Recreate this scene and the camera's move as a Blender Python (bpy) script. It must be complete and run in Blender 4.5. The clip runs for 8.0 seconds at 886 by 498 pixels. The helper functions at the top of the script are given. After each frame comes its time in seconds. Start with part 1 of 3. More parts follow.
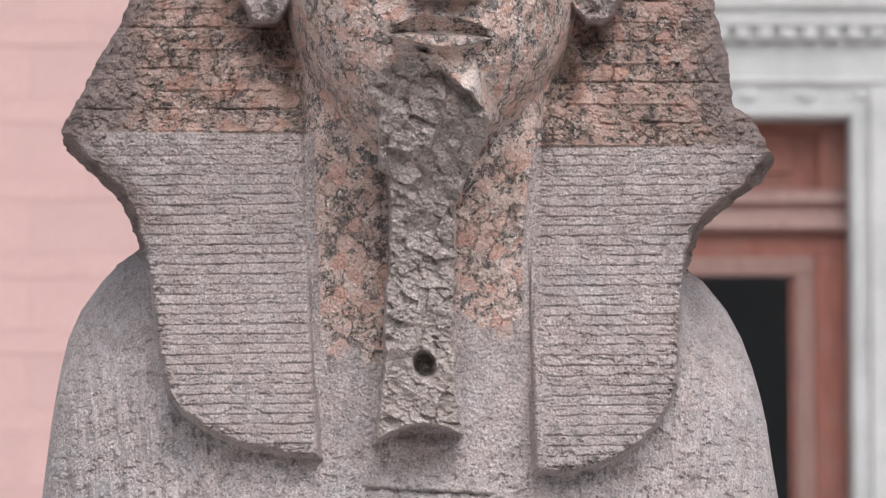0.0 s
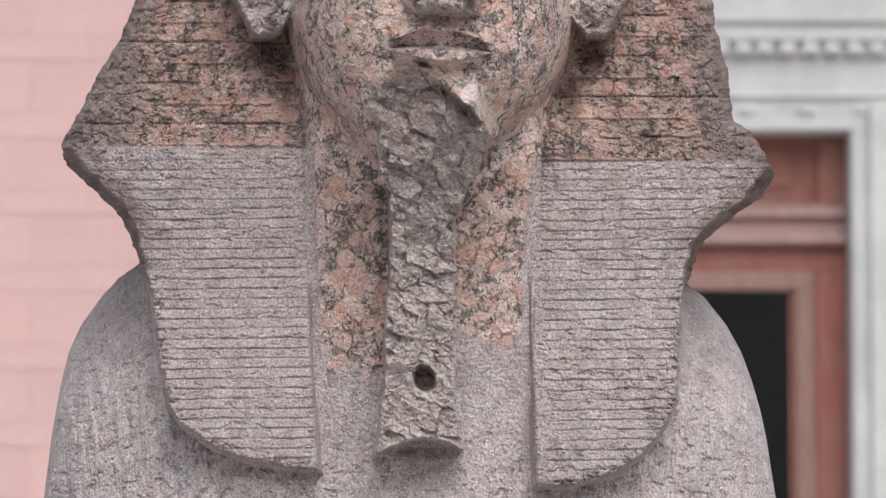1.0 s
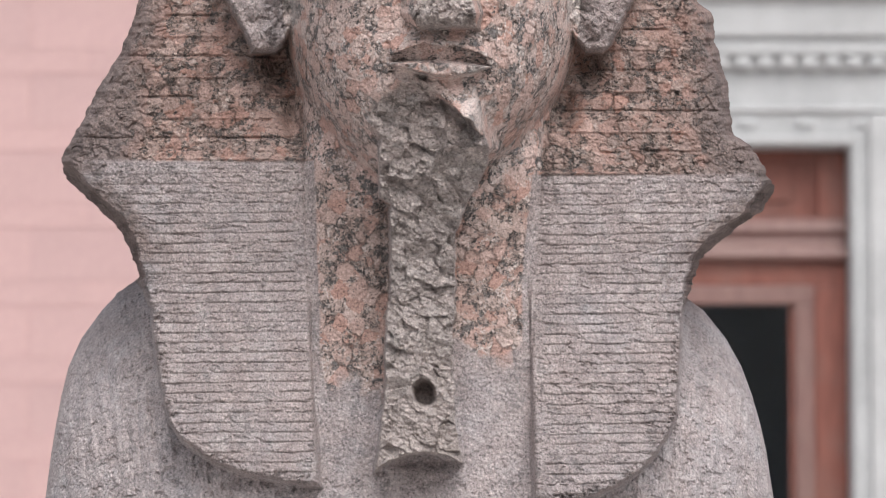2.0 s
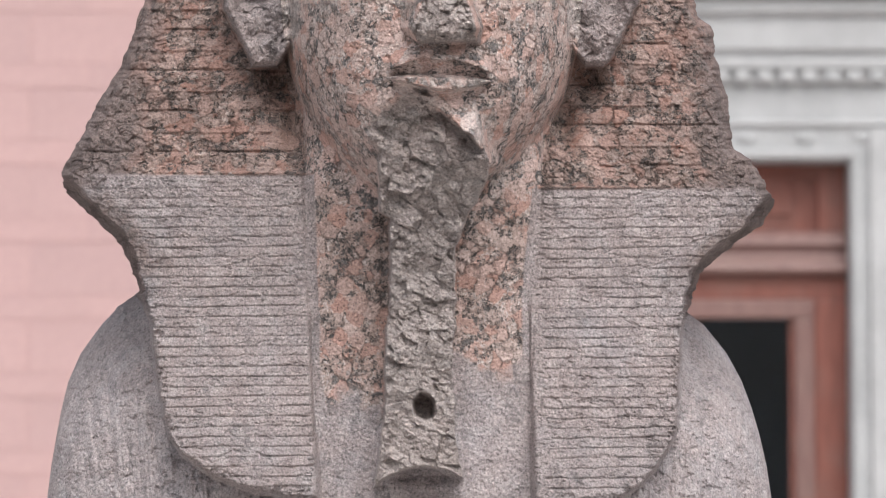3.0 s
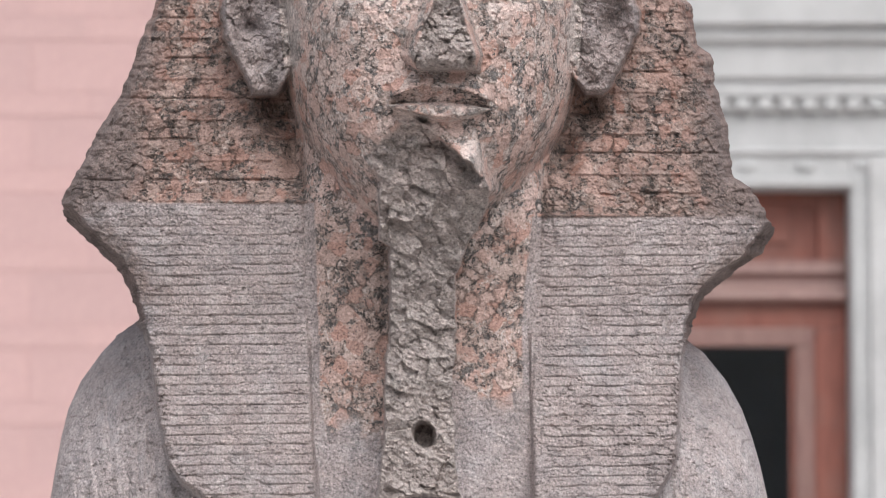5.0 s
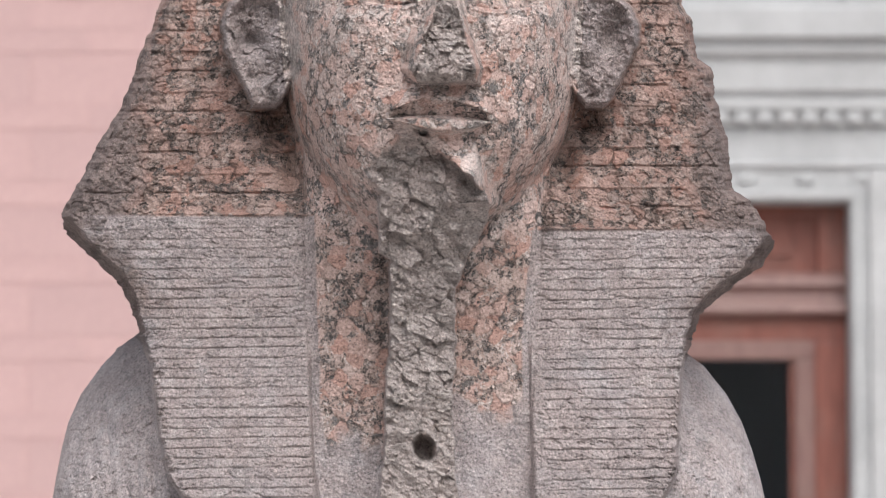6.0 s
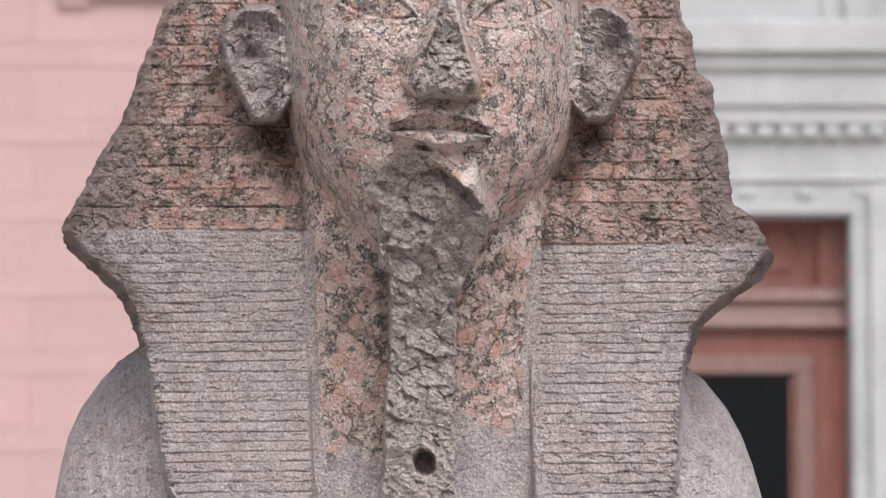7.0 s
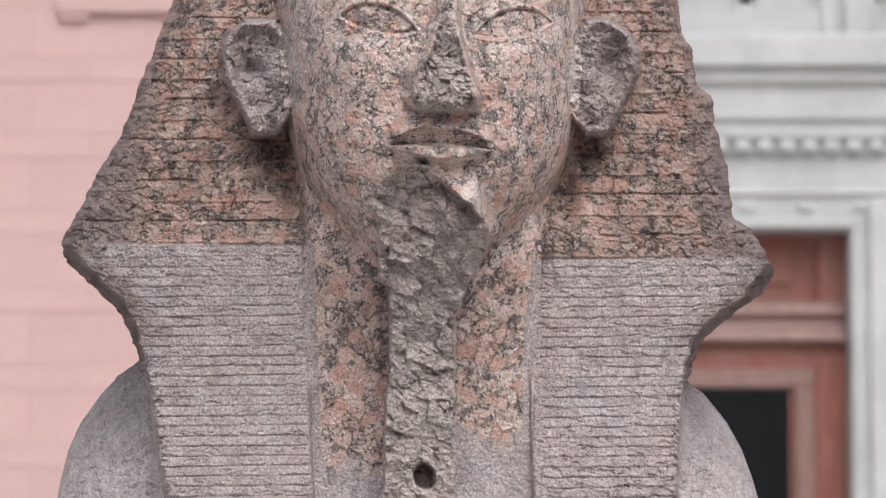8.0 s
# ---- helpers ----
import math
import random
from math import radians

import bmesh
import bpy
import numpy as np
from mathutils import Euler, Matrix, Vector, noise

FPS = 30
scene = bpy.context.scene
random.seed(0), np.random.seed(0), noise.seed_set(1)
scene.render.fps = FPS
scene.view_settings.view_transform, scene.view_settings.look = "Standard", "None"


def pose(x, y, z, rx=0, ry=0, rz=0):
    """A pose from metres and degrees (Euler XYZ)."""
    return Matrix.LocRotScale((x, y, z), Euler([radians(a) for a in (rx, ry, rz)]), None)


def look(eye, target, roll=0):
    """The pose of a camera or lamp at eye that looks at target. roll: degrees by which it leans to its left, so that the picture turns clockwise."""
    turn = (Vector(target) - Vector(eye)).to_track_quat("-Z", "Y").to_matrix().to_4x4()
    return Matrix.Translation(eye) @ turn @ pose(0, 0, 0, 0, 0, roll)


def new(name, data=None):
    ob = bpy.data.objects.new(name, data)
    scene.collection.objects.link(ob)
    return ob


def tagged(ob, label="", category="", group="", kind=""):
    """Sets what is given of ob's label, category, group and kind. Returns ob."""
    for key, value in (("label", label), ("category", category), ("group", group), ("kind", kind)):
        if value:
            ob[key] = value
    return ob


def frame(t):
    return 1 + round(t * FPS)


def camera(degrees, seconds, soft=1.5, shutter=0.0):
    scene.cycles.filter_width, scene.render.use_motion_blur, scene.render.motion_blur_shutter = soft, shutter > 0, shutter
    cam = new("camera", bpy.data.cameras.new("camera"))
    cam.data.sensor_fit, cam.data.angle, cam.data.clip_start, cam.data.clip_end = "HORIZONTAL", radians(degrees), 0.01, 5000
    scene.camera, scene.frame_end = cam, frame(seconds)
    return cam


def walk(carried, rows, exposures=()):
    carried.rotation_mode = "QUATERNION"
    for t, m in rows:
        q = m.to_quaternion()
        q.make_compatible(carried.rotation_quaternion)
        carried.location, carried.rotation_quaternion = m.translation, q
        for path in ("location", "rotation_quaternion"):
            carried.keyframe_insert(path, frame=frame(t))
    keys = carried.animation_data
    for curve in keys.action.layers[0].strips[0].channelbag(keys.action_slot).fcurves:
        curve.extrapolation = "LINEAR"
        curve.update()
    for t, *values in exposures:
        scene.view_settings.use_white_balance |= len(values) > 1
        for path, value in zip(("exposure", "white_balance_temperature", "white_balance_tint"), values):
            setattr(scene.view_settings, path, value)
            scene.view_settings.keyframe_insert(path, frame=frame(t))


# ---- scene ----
# ---- camera: stands still on a tripod and tilts slowly upwards ----
cam = camera(14.0, 8.0, soft=0.45)
EYE = 1.65
AWAY = 5.1
RISE = [(0.0, 4.0), (0.5, 4.117), (1.0, 4.229), (1.5, 4.341), (3.0, 4.673), (3.5, 4.790), (4.0, 4.902), (4.5, 5.014),
        (6.0, 5.328), (6.5, 5.440), (7.0, 5.552), (7.5, 5.665), (8.0, 5.772)]
walk(cam, [(t, pose(0, -AWAY, EYE, 90 + up, 0, 0)) for t, up in RISE], exposures=[(0.0, 0.34), (8.0, 0.34)])
cam.data.dof.use_dof = True
cam.data.dof.focus_distance = 5.08
cam.data.dof.aperture_fstop = 7.5

# ---- sky and sun: bright overcast day ----
world = bpy.data.worlds.new("sky")
scene.world = world
world.use_nodes = True
wn, wl = world.node_tree.nodes, world.node_tree.links
sky = wn.new("ShaderNodeTexSky")
sky.sky_type, sky.sun_disc = "NISHITA", False
sky.sun_elevation, sky.sun_rotation = radians(50), radians(164)
sky.air_density, sky.dust_density, sky.ozone_density = 1.0, 4.0, 0.6
veil = wn.new("ShaderNodeHueSaturation")
veil.inputs["Saturation"].default_value = 0.35
wl.new(sky.outputs[0], veil.inputs["Color"])
wl.new(veil.outputs[0], wn["Background"].inputs["Color"])
wn["Background"].inputs["Strength"].default_value = 0.130
sun = new("sun", bpy.data.lights.new("sun", "SUN"))
sun.data.energy, sun.data.angle, sun.data.color = 1.30, radians(50), (1.0, 0.985, 0.98)
sun.matrix_world = look((1.5, -5.4, 6.6), (0, 0, 0))

# ---- materials ----


def material(name, rough=0.8):
    m = bpy.data.materials.new(name)
    m.use_nodes = True
    b = m.node_tree.nodes["Principled BSDF"]
    b.inputs["Roughness"].default_value = rough
    return m, m.node_tree.nodes, m.node_tree.links, b


def coords(n, l, scale=(1, 1, 1)):
    c, mp = n.new("ShaderNodeTexCoord"), n.new("ShaderNodeMapping")
    mp.inputs["Scale"].default_value = scale
    l.new(c.outputs["Object"], mp.inputs["Vector"])
    return mp.outputs[0]


def noisy(n, l, vec, scale, detail=4, rough=0.55):
    t = n.new("ShaderNodeTexNoise")
    t.inputs["Scale"].default_value, t.inputs["Detail"].default_value, t.inputs["Roughness"].default_value = scale, detail, rough
    l.new(vec, t.inputs["Vector"])
    return t.outputs["Fac"]


def ramp(n, l, fac, stops):
    r = n.new("ShaderNodeValToRGB")
    el = r.color_ramp.elements
    while len(el) < len(stops):
        el.new(0.5)
    for e, (p, c) in zip(el, stops):
        e.position, e.color = p, (*c, 1) if len(c) == 3 else c
    l.new(fac, r.inputs["Fac"])
    return r.outputs["Color"]


def mix(n, l, fac, a, b, how="MIX"):
    x = n.new("ShaderNodeMix")
    x.data_type, x.blend_type = "RGBA", how
    for v, sock in ((fac, x.inputs[0]), (a, x.inputs[6]), (b, x.inputs[7])):
        if isinstance(v, (int, float)):
            sock.default_value = v
        elif isinstance(v, tuple):
            sock.default_value = (*v, 1)
        else:
            l.new(v, sock)
    return x.outputs[2]


def calc(n, l, op, a, b=0.0):
    x = n.new("ShaderNodeMath")
    x.operation, x.use_clamp = op, False
    for v, sock in ((a, x.inputs[0]), (b, x.inputs[1])):
        if isinstance(v, (int, float)):
            sock.default_value = v
        else:
            l.new(v, sock)
    return x.outputs[0]


def bump(n, l, b, height, strength, distance):
    x = n.new("ShaderNodeBump")
    x.inputs["Strength"].default_value, x.inputs["Distance"].default_value = strength, distance
    l.new(height, x.inputs["Height"])
    l.new(x.outputs[0], b.inputs["Normal"])


def attribute(n, name):
    a = n.new("ShaderNodeAttribute")
    a.attribute_name = name
    return a.outputs["Fac"]


def granite():
    """Red granite: large pink crystals, white and black grains; grey weather skin; dark patina; painted light and
    shade.
    """
    m, n, l, b = material("red_granite", 0.72)
    v = coords(n, l)
    wob = n.new("ShaderNodeTexNoise")
    wob.inputs["Scale"].default_value, wob.inputs["Detail"].default_value, wob.inputs["Roughness"].default_value = 70, 7, 0.78
    l.new(v, wob.inputs["Vector"])
    warp = n.new("ShaderNodeVectorMath")
    warp.operation = "MULTIPLY_ADD"
    warp.inputs[1].default_value = (0.019, 0.019, 0.019)
    l.new(wob.outputs["Color"], warp.inputs[0])
    l.new(v, warp.inputs[2])
    # large feldspar crystals, some pink and some orange, in a fine matrix
    cell = n.new("ShaderNodeTexVoronoi")
    cell.inputs["Scale"].default_value, cell.inputs["Randomness"].default_value = 50, 1
    l.new(warp.outputs[0], cell.inputs["Vector"])
    tint = n.new("ShaderNodeSeparateColor")
    l.new(cell.outputs["Color"], tint.inputs[0])
    feldspar = ramp(n, l, tint.outputs[0], [(0.0, (0.45, 0.29, 0.248)), (0.3, (0.45, 0.32, 0.285)), (0.65, (0.50, 0.39, 0.36)), (1.0, (0.50, 0.42, 0.395))])
    small = n.new("ShaderNodeTexVoronoi")
    small.inputs["Scale"].default_value = 170
    l.new(warp.outputs[0], small.inputs["Vector"])
    st = n.new("ShaderNodeSeparateColor")
    l.new(small.outputs["Color"], st.inputs[0])
    matrix = ramp(n, l, st.outputs[0], [(0.0, (0.33, 0.275, 0.255)), (0.3, (0.43, 0.345, 0.315)), (0.65, (0.49, 0.41, 0.385)), (0.88, (0.58, 0.53, 0.51)), (1.0, (0.36, 0.32, 0.31))])
    grown = calc(n, l, "ADD", tint.outputs[1], calc(n, l, "MULTIPLY", calc(n, l, "SUBTRACT", noisy(n, l, v, 110, 5, 0.7), 0.5), 1.7))
    crystal_at = ramp(n, l, grown, [(0.40, (0, 0, 0)), (0.50, (1, 1, 1))])
    crystal = mix(n, l, crystal_at, matrix, feldspar)
    # black grains in clusters, mostly between the crystals
    cluster = noisy(n, l, v, 52, 7, 0.80)
    thick = calc(n, l, "ADD", calc(n, l, "MULTIPLY", noisy(n, l, v, 230, 4, 0.75), 0.62), calc(n, l, "MULTIPLY", cluster, 0.95))
    thick = calc(n, l, "SUBTRACT", thick, calc(n, l, "MULTIPLY", crystal_at, 0.11))
    black = ramp(n, l, thick, [(0.79, (0, 0, 0)), (0.85, (0.94, 0.94, 0.94))])
    pink = mix(n, l, black, crystal, mix(n, l, st.outputs[2], (0.055, 0.055, 0.058), (0.20, 0.19, 0.19)))
    big = ramp(n, l, noisy(n, l, v, 14, 4, 0.6), [(0.3, (1.0, 0.945, 0.92)), (0.7, (1.28, 1.25, 1.245))])
    pink = mix(n, l, 1.0, pink, big, "MULTIPLY")
    # pale tone: light on the upper face painted in, plus paler stone elsewhere
    pale = mix(n, l, 0.75, (0.60, 0.54, 0.52), ramp(n, l, noisy(n, l, v, 95, 5, 0.7), [(0.36, (0.16, 0.15, 0.15)), (0.5, (0.55, 0.48, 0.455)), (0.65, (0.68, 0.63, 0.61))]))
    pale_at = ramp(n, l, calc(n, l, "ADD", attribute(n, "pale"), calc(n, l, "MULTIPLY", calc(n, l, "SUBTRACT", noisy(n, l, v, 50, 5, 0.7), 0.5), 1.6)), [(0.42, (0, 0, 0)), (0.9, (0.85, 0.85, 0.85))])
    pink = mix(n, l, pale_at, pink, pale)
    # thin cracks between the crystals
    crack = n.new("ShaderNodeTexVoronoi")
    crack.feature = "DISTANCE_TO_EDGE"
    crack.inputs["Scale"].default_value = 50
    l.new(warp.outputs[0], crack.inputs["Vector"])
    gap = ramp(n, l, crack.outputs["Distance"], [(0.0, (1, 1, 1)), (0.07, (0, 0, 0))])
    gap = calc(n, l, "MULTIPLY", gap, ramp(n, l, noisy(n, l, v, 22, 3, 0.6), [(0.47, (0, 0, 0)), (0.62, (1, 1, 1))]))
    pink = mix(n, l, calc(n, l, "MULTIPLY", gap, 0.45), pink, (0.10, 0.085, 0.08))
    fleck = ramp(n, l, noisy(n, l, v, 310, 4, 0.8), [(0.36, (0.30, 0.29, 0.29)), (0.46, (0.95, 0.95, 0.95)), (0.55, (1.0, 1.0, 1.0)), (0.64, (1.45, 1.46, 1.47))])
    pink = mix(n, l, 0.75, pink, fleck, "MULTIPLY")
    # grey weathered skin
    g1 = noisy(n, l, v, 30, 6, 0.7)
    grey = ramp(n, l, g1, [(0.25, (0.262, 0.217, 0.211)), (0.5, (0.360, 0.304, 0.298)), (0.75, (0.445, 0.398, 0.393))])
    grain = noisy(n, l, v, 270, 4, 0.8)
    speck = ramp(n, l, grain, [(0.36, (0.22, 0.22, 0.23)), (0.45, (0.90, 0.90, 0.90)), (0.55, (1.0, 1.0, 1.0)), (0.64, (1.6, 1.57, 1.55))])
    grey = mix(n, l, 0.85, grey, speck, "MULTIPLY")
    grey = mix(n, l, calc(n, l, "MULTIPLY", black, 0.45), grey, (0.12, 0.115, 0.115))
    chill = ramp(n, l, noisy(n, l, v, 11, 5, 0.65), [(0.45, (0, 0, 0)), (0.7, (0.5, 0.5, 0.5))])
    grey = mix(n, l, chill, grey, mix(n, l, 1.0, grey, (0.84, 0.93, 1.0), "MULTIPLY"))
    grey = mix(n, l, calc(n, l, "MULTIPLY", gap, 0.10), grey, (0.13, 0.115, 0.105))
    blend = noisy(n, l, v, 9, 5, 0.65)
    zone = calc(n, l, "ADD", attribute(n, "pink"), calc(n, l, "MULTIPLY", calc(n, l, "SUBTRACT", blend, 0.5), 0.9))
    zone = ramp(n, l, zone, [(0.35, (0, 0, 0)), (0.65, (1, 1, 1))])
    col = mix(n, l, zone, grey, pink)
    # cold grey of the shoulders; chest and shoulders also brightened in colour against shade
    cold_lift = mix(n, l, 1.0, col, (1.20, 1.235, 1.255), "MULTIPLY")
    col = mix(n, l, attribute(n, "cool_lift"), col, cold_lift)
    # dark patina of the weathered headcloth, mixed with painted shade of the wing undersides
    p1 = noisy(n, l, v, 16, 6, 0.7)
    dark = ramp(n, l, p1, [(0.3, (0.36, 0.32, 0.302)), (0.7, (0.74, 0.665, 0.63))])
    patina_shade = mix(n, l, 1.0, col, dark, "MULTIPLY")
    col = mix(n, l, calc(n, l, "MINIMUM", attribute(n, "patina_shade"), 1.0), col, patina_shade)
    # further darkening: underside shade painted in, along with crust patches
    crust_shade = calc(n, l, "MAXIMUM", calc(n, l, "SUBTRACT", attribute(n, "patina_shade"), 1.0), 0.0)
    col = mix(n, l, crust_shade, col, mix(n, l, 1.0, col, (0.46, 0.42, 0.40), "MULTIPLY"))
    # fresh breaks: paler brownish grey
    f1 = noisy(n, l, v, 24, 6, 0.72)
    broken = ramp(n, l, f1, [(0.25, (0.34, 0.29, 0.275)), (0.5, (0.49, 0.425, 0.405)), (0.75, (0.64, 0.585, 0.565))])
    broken = mix(n, l, 0.7, broken, speck, "MULTIPLY")
    col = mix(n, l, attribute(n, "broken"), col, broken)
    l.new(col, b.inputs["Base Color"])
    pol = mix(n, l, zone, (0.78, 0.78, 0.78), (0.50, 0.50, 0.50))
    pol = mix(n, l, attribute(n, "broken"), pol, (0.8, 0.8, 0.8))
    l.new(pol, b.inputs["Roughness"])
    shard = n.new("ShaderNodeTexNoise")
    shard.inputs["Scale"].default_value, shard.inputs["Detail"].default_value, shard.inputs["Roughness"].default_value = 95, 7, 0.78
    l.new(warp.outputs[0], shard.inputs["Vector"])
    chips = n.new("ShaderNodeTexVoronoi")
    chips.inputs["Scale"].default_value = 190
    l.new(warp.outputs[0], chips.inputs["Vector"])
    ch = n.new("ShaderNodeSeparateColor")
    l.new(chips.outputs["Color"], ch.inputs[0])
    raw = calc(n, l, "ADD", calc(n, l, "MULTIPLY", shard.outputs["Fac"], 0.9), calc(n, l, "ADD", calc(n, l, "MULTIPLY", ch.outputs[0], 0.22), calc(n, l, "MULTIPLY", chips.outputs["Distance"], 0.4)))
    skin = calc(n, l, "MULTIPLY", calc(n, l, "SUBTRACT", 1.0, zone), 0.22)
    raw = calc(n, l, "MULTIPLY", raw, calc(n, l, "MAXIMUM", attribute(n, "broken"), skin))
    h = calc(n, l, "ADD", noisy(n, l, v, 140, 3, 0.6), calc(n, l, "MULTIPLY", grain, 0.35))
    h = calc(n, l, "ADD", h, calc(n, l, "MULTIPLY", raw, 0.85))
    h = calc(n, l, "SUBTRACT", h, calc(n, l, "MULTIPLY", calc(n, l, "MULTIPLY", gap, zone), 0.6))
    h = calc(n, l, "SUBTRACT", h, calc(n, l, "MULTIPLY", calc(n, l, "MULTIPLY", black, zone), 0.5))
    bump(n, l, b, h, 0.9, 0.0034)
    return m


def stone(name, base, spread=0.12, scale=3.0, rough=0.85, relief=0.003):
    """Plain masonry or plaster with stains and fine grain."""
    m, n, l, b = material(name, rough)
    v = coords(n, l)
    lo = tuple(c * (1 - spread) for c in base)
    hi = tuple(min(1, c * (1 + spread)) for c in base)
    big = ramp(n, l, noisy(n, l, v, scale, 6, 0.65), [(0.3, lo), (0.7, hi)])
    fine = ramp(n, l, noisy(n, l, v, scale * 25, 4, 0.7), [(0.3, (0.88, 0.88, 0.88)), (0.7, (1.05, 1.05, 1.05))])
    col = mix(n, l, 1.0, big, fine, "MULTIPLY")
    info = n.new("ShaderNodeObjectInfo")
    var = ramp(n, l, info.outputs["Random"], [(0.0, (0.95, 0.955, 0.96)), (1.0, (1.03, 1.02, 1.02))])
    col = mix(n, l, 1.0, col, var, "MULTIPLY")
    l.new(col, b.inputs["Base Color"])
    bump(n, l, b, noisy(n, l, v, scale * 12, 6, 0.65), 0.5, relief)
    return m


def wood(name, a, c, rough=0.5):
    m, n, l, b = material(name, rough)
    v = coords(n, l, (1, 1, 0.12))
    g = noisy(n, l, v, 38, 5, 0.6)
    v2 = coords(n, l)
    worn = noisy(n, l, v2, 3.5, 5, 0.6)
    col = ramp(n, l, g, [(0.3, a), (0.7, c)])
    dust = ramp(n, l, worn, [(0.45, (0, 0, 0)), (0.75, (0.4, 0.4, 0.4))])
    col = mix(n, l, dust, col, (0.22, 0.15, 0.13))
    l.new(col, b.inputs["Base Color"])
    bump(n, l, b, g, 0.3, 0.002)
    return m


GRANITE = granite()
PINK = stone("pink_plaster", (0.56, 0.378, 0.370), 0.06, 1.2)
PINK_JOINT = stone("pink_joint", (0.545, 0.368, 0.360), 0.06, 1.2)
MARBLE = stone("white_marble", (0.475, 0.483, 0.492), 0.16, 2.2)
LIME = stone("limestone", (0.52, 0.50, 0.47), 0.14, 3.0)
PAVING = stone("paving_stone", (0.40, 0.375, 0.35), 0.18, 1.5)
WOOD = wood("red_brown_wood", (0.165, 0.052, 0.039), (0.27, 0.094, 0.068))
WOOD_GREY = wood("dusty_wood", (0.175, 0.092, 0.082), (0.25, 0.145, 0.130))
DARK = stone("dark_room_paint", (0.30, 0.34, 0.40), 0.1, 1.0)
GLASS, gn, gl, gb = material("window_glass", 0.03)
gb.inputs["Base Color"].default_value = (0.75, 0.8, 0.82, 1)
gb.inputs["Transmission Weight"].default_value = 1.0
gb.inputs["IOR"].default_value = 1.45

# ---- shared builders ----


def part(name, bm, mat, parent=None, label=""):
    me = bpy.data.meshes.new(name)
    bm.to_mesh(me)
    bm.free()
    me.materials.append(mat)
    ob = new(name, me)
    if parent:
        ob.parent = parent
    if label:
        tagged(ob, label)
    return ob


def block(x0, x1, y0, y1, z0, z1, bevel=0.0):
    bm = bmesh.new()
    bmesh.ops.create_cube(bm, size=1)
    for v in bm.verts:
        v.co = Vector((x0 + (v.co.x + 0.5) * (x1 - x0), y0 + (v.co.y + 0.5) * (y1 - y0), z0 + (v.co.z + 0.5) * (z1 - z0)))
    if bevel:
        bmesh.ops.bevel(bm, geom=bm.edges[:], offset=bevel, segments=2, affect="EDGES", profile=0.6)
    return bm


def run(profile, x0, x1):
    """A moulding: the (y, z) profile drawn out from x0 to x1, with closed ends."""
    bm = bmesh.new()
    a = [bm.verts.new((x0, y, z)) for y, z in profile]
    c = [bm.verts.new((x1, y, z)) for y, z in profile]
    k = len(profile)
    for i in range(k):
        bm.faces.new((a[i], a[(i + 1) % k], c[(i + 1) % k], c[i]))
    bm.faces.new(a[::-1])
    bm.faces.new(c)
    bmesh.ops.recalc_face_normals(bm, faces=bm.faces[:])
    return bm


# ---- ground and plinth ----
bm = bmesh.new()
bmesh.ops.create_grid(bm, x_segments=40, y_segments=40, size=400)
# out of view; its colour is raised to bounce light onto the statue's undersides
tagged(part("ground", bm, PAVING), "unseen stone paving of the forecourt, pale to bounce light upwards", "ground", kind="structure")
PLINTH = 0.75
tagged(part("plinth", block(-0.74, 0.66, -0.35, 1.50, 0, PLINTH, 0.012), LIME),
       "pale limestone plinth block under the statue", "plinth")

# unseen wall behind the camera, added to darken what the door glass reflects
tagged(part("wall_opposite", block(-45, 45, -36, -35.6, 0, 9), LIME), "added unseen stone wall that darkens the reflection in the door glass", "wall", kind="structure")

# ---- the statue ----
# Pixels of the opening view, 0.8 mm each: u runs to the right, v downwards; level 887 is at eye height.
UNIT, U0, V0, VIEW_TAPER = 0.0008, 784.0, 887.0, 0.196
rng = np.random.default_rng(7)
TABLE = rng.permutation(512)
TABLE = np.concatenate([TABLE, TABLE]).astype(np.int32)
ANGLE = rng.uniform(0, 2 * np.pi, 512)


GRAD_X, GRAD_Y = np.cos(ANGLE).astype(np.float32), np.sin(ANGLE).astype(np.float32)


def perlin(x, y):
    x, y = np.broadcast_arrays(np.asarray(x, np.float32), np.asarray(y, np.float32))
    xf, yf = np.floor(x), np.floor(y)
    fx, fy = x - xf, y - yf
    xi, yi = xf.astype(np.int32) & 511, yf.astype(np.int32) & 511
    sx, sy = fx * fx * (3 - 2 * fx), fy * fy * (3 - 2 * fy)
    west, east = TABLE[xi], TABLE[xi + 1]

    def corner(row, j, gx, gy):
        k = TABLE[(row + yi + j) & 511]
        return GRAD_X[k] * gx + GRAD_Y[k] * gy
    top = corner(west, 0, fx, fy)
    top = top + sx * (corner(east, 0, fx - 1, fy) - top)
    low = corner(west, 1, fx, fy - 1)
    low = low + sx * (corner(east, 1, fx - 1, fy - 1) - low)
    return top + sy * (low - top)


def local(u, v, u0, u1, v0, v1, make):
    """Works out make(u, v) only where the grid crosses the given stretch; nought elsewhere."""
    full = np.zeros(np.shape(u), np.float32)
    r = np.flatnonzero((v[:, 0] > v0) & (v[:, 0] < v1))
    c = np.flatnonzero(((u[r] > u0) & (u[r] < u1)).any(0))
    at = (slice(r[0], r[-1] + 1), slice(c[0], c[-1] + 1))
    full[at] = make(u[at], v[at])
    return full


def fbm(x, y, size, octaves=4, gain=0.55, shift=0.0):
    out, amp = 0, 1.0
    for o in range(octaves):
        out = out + amp * perlin(x / size + 17.3 * o + shift, y / size - 9.1 * o + shift)
        amp, size = amp * gain, size / 2.03
    return out


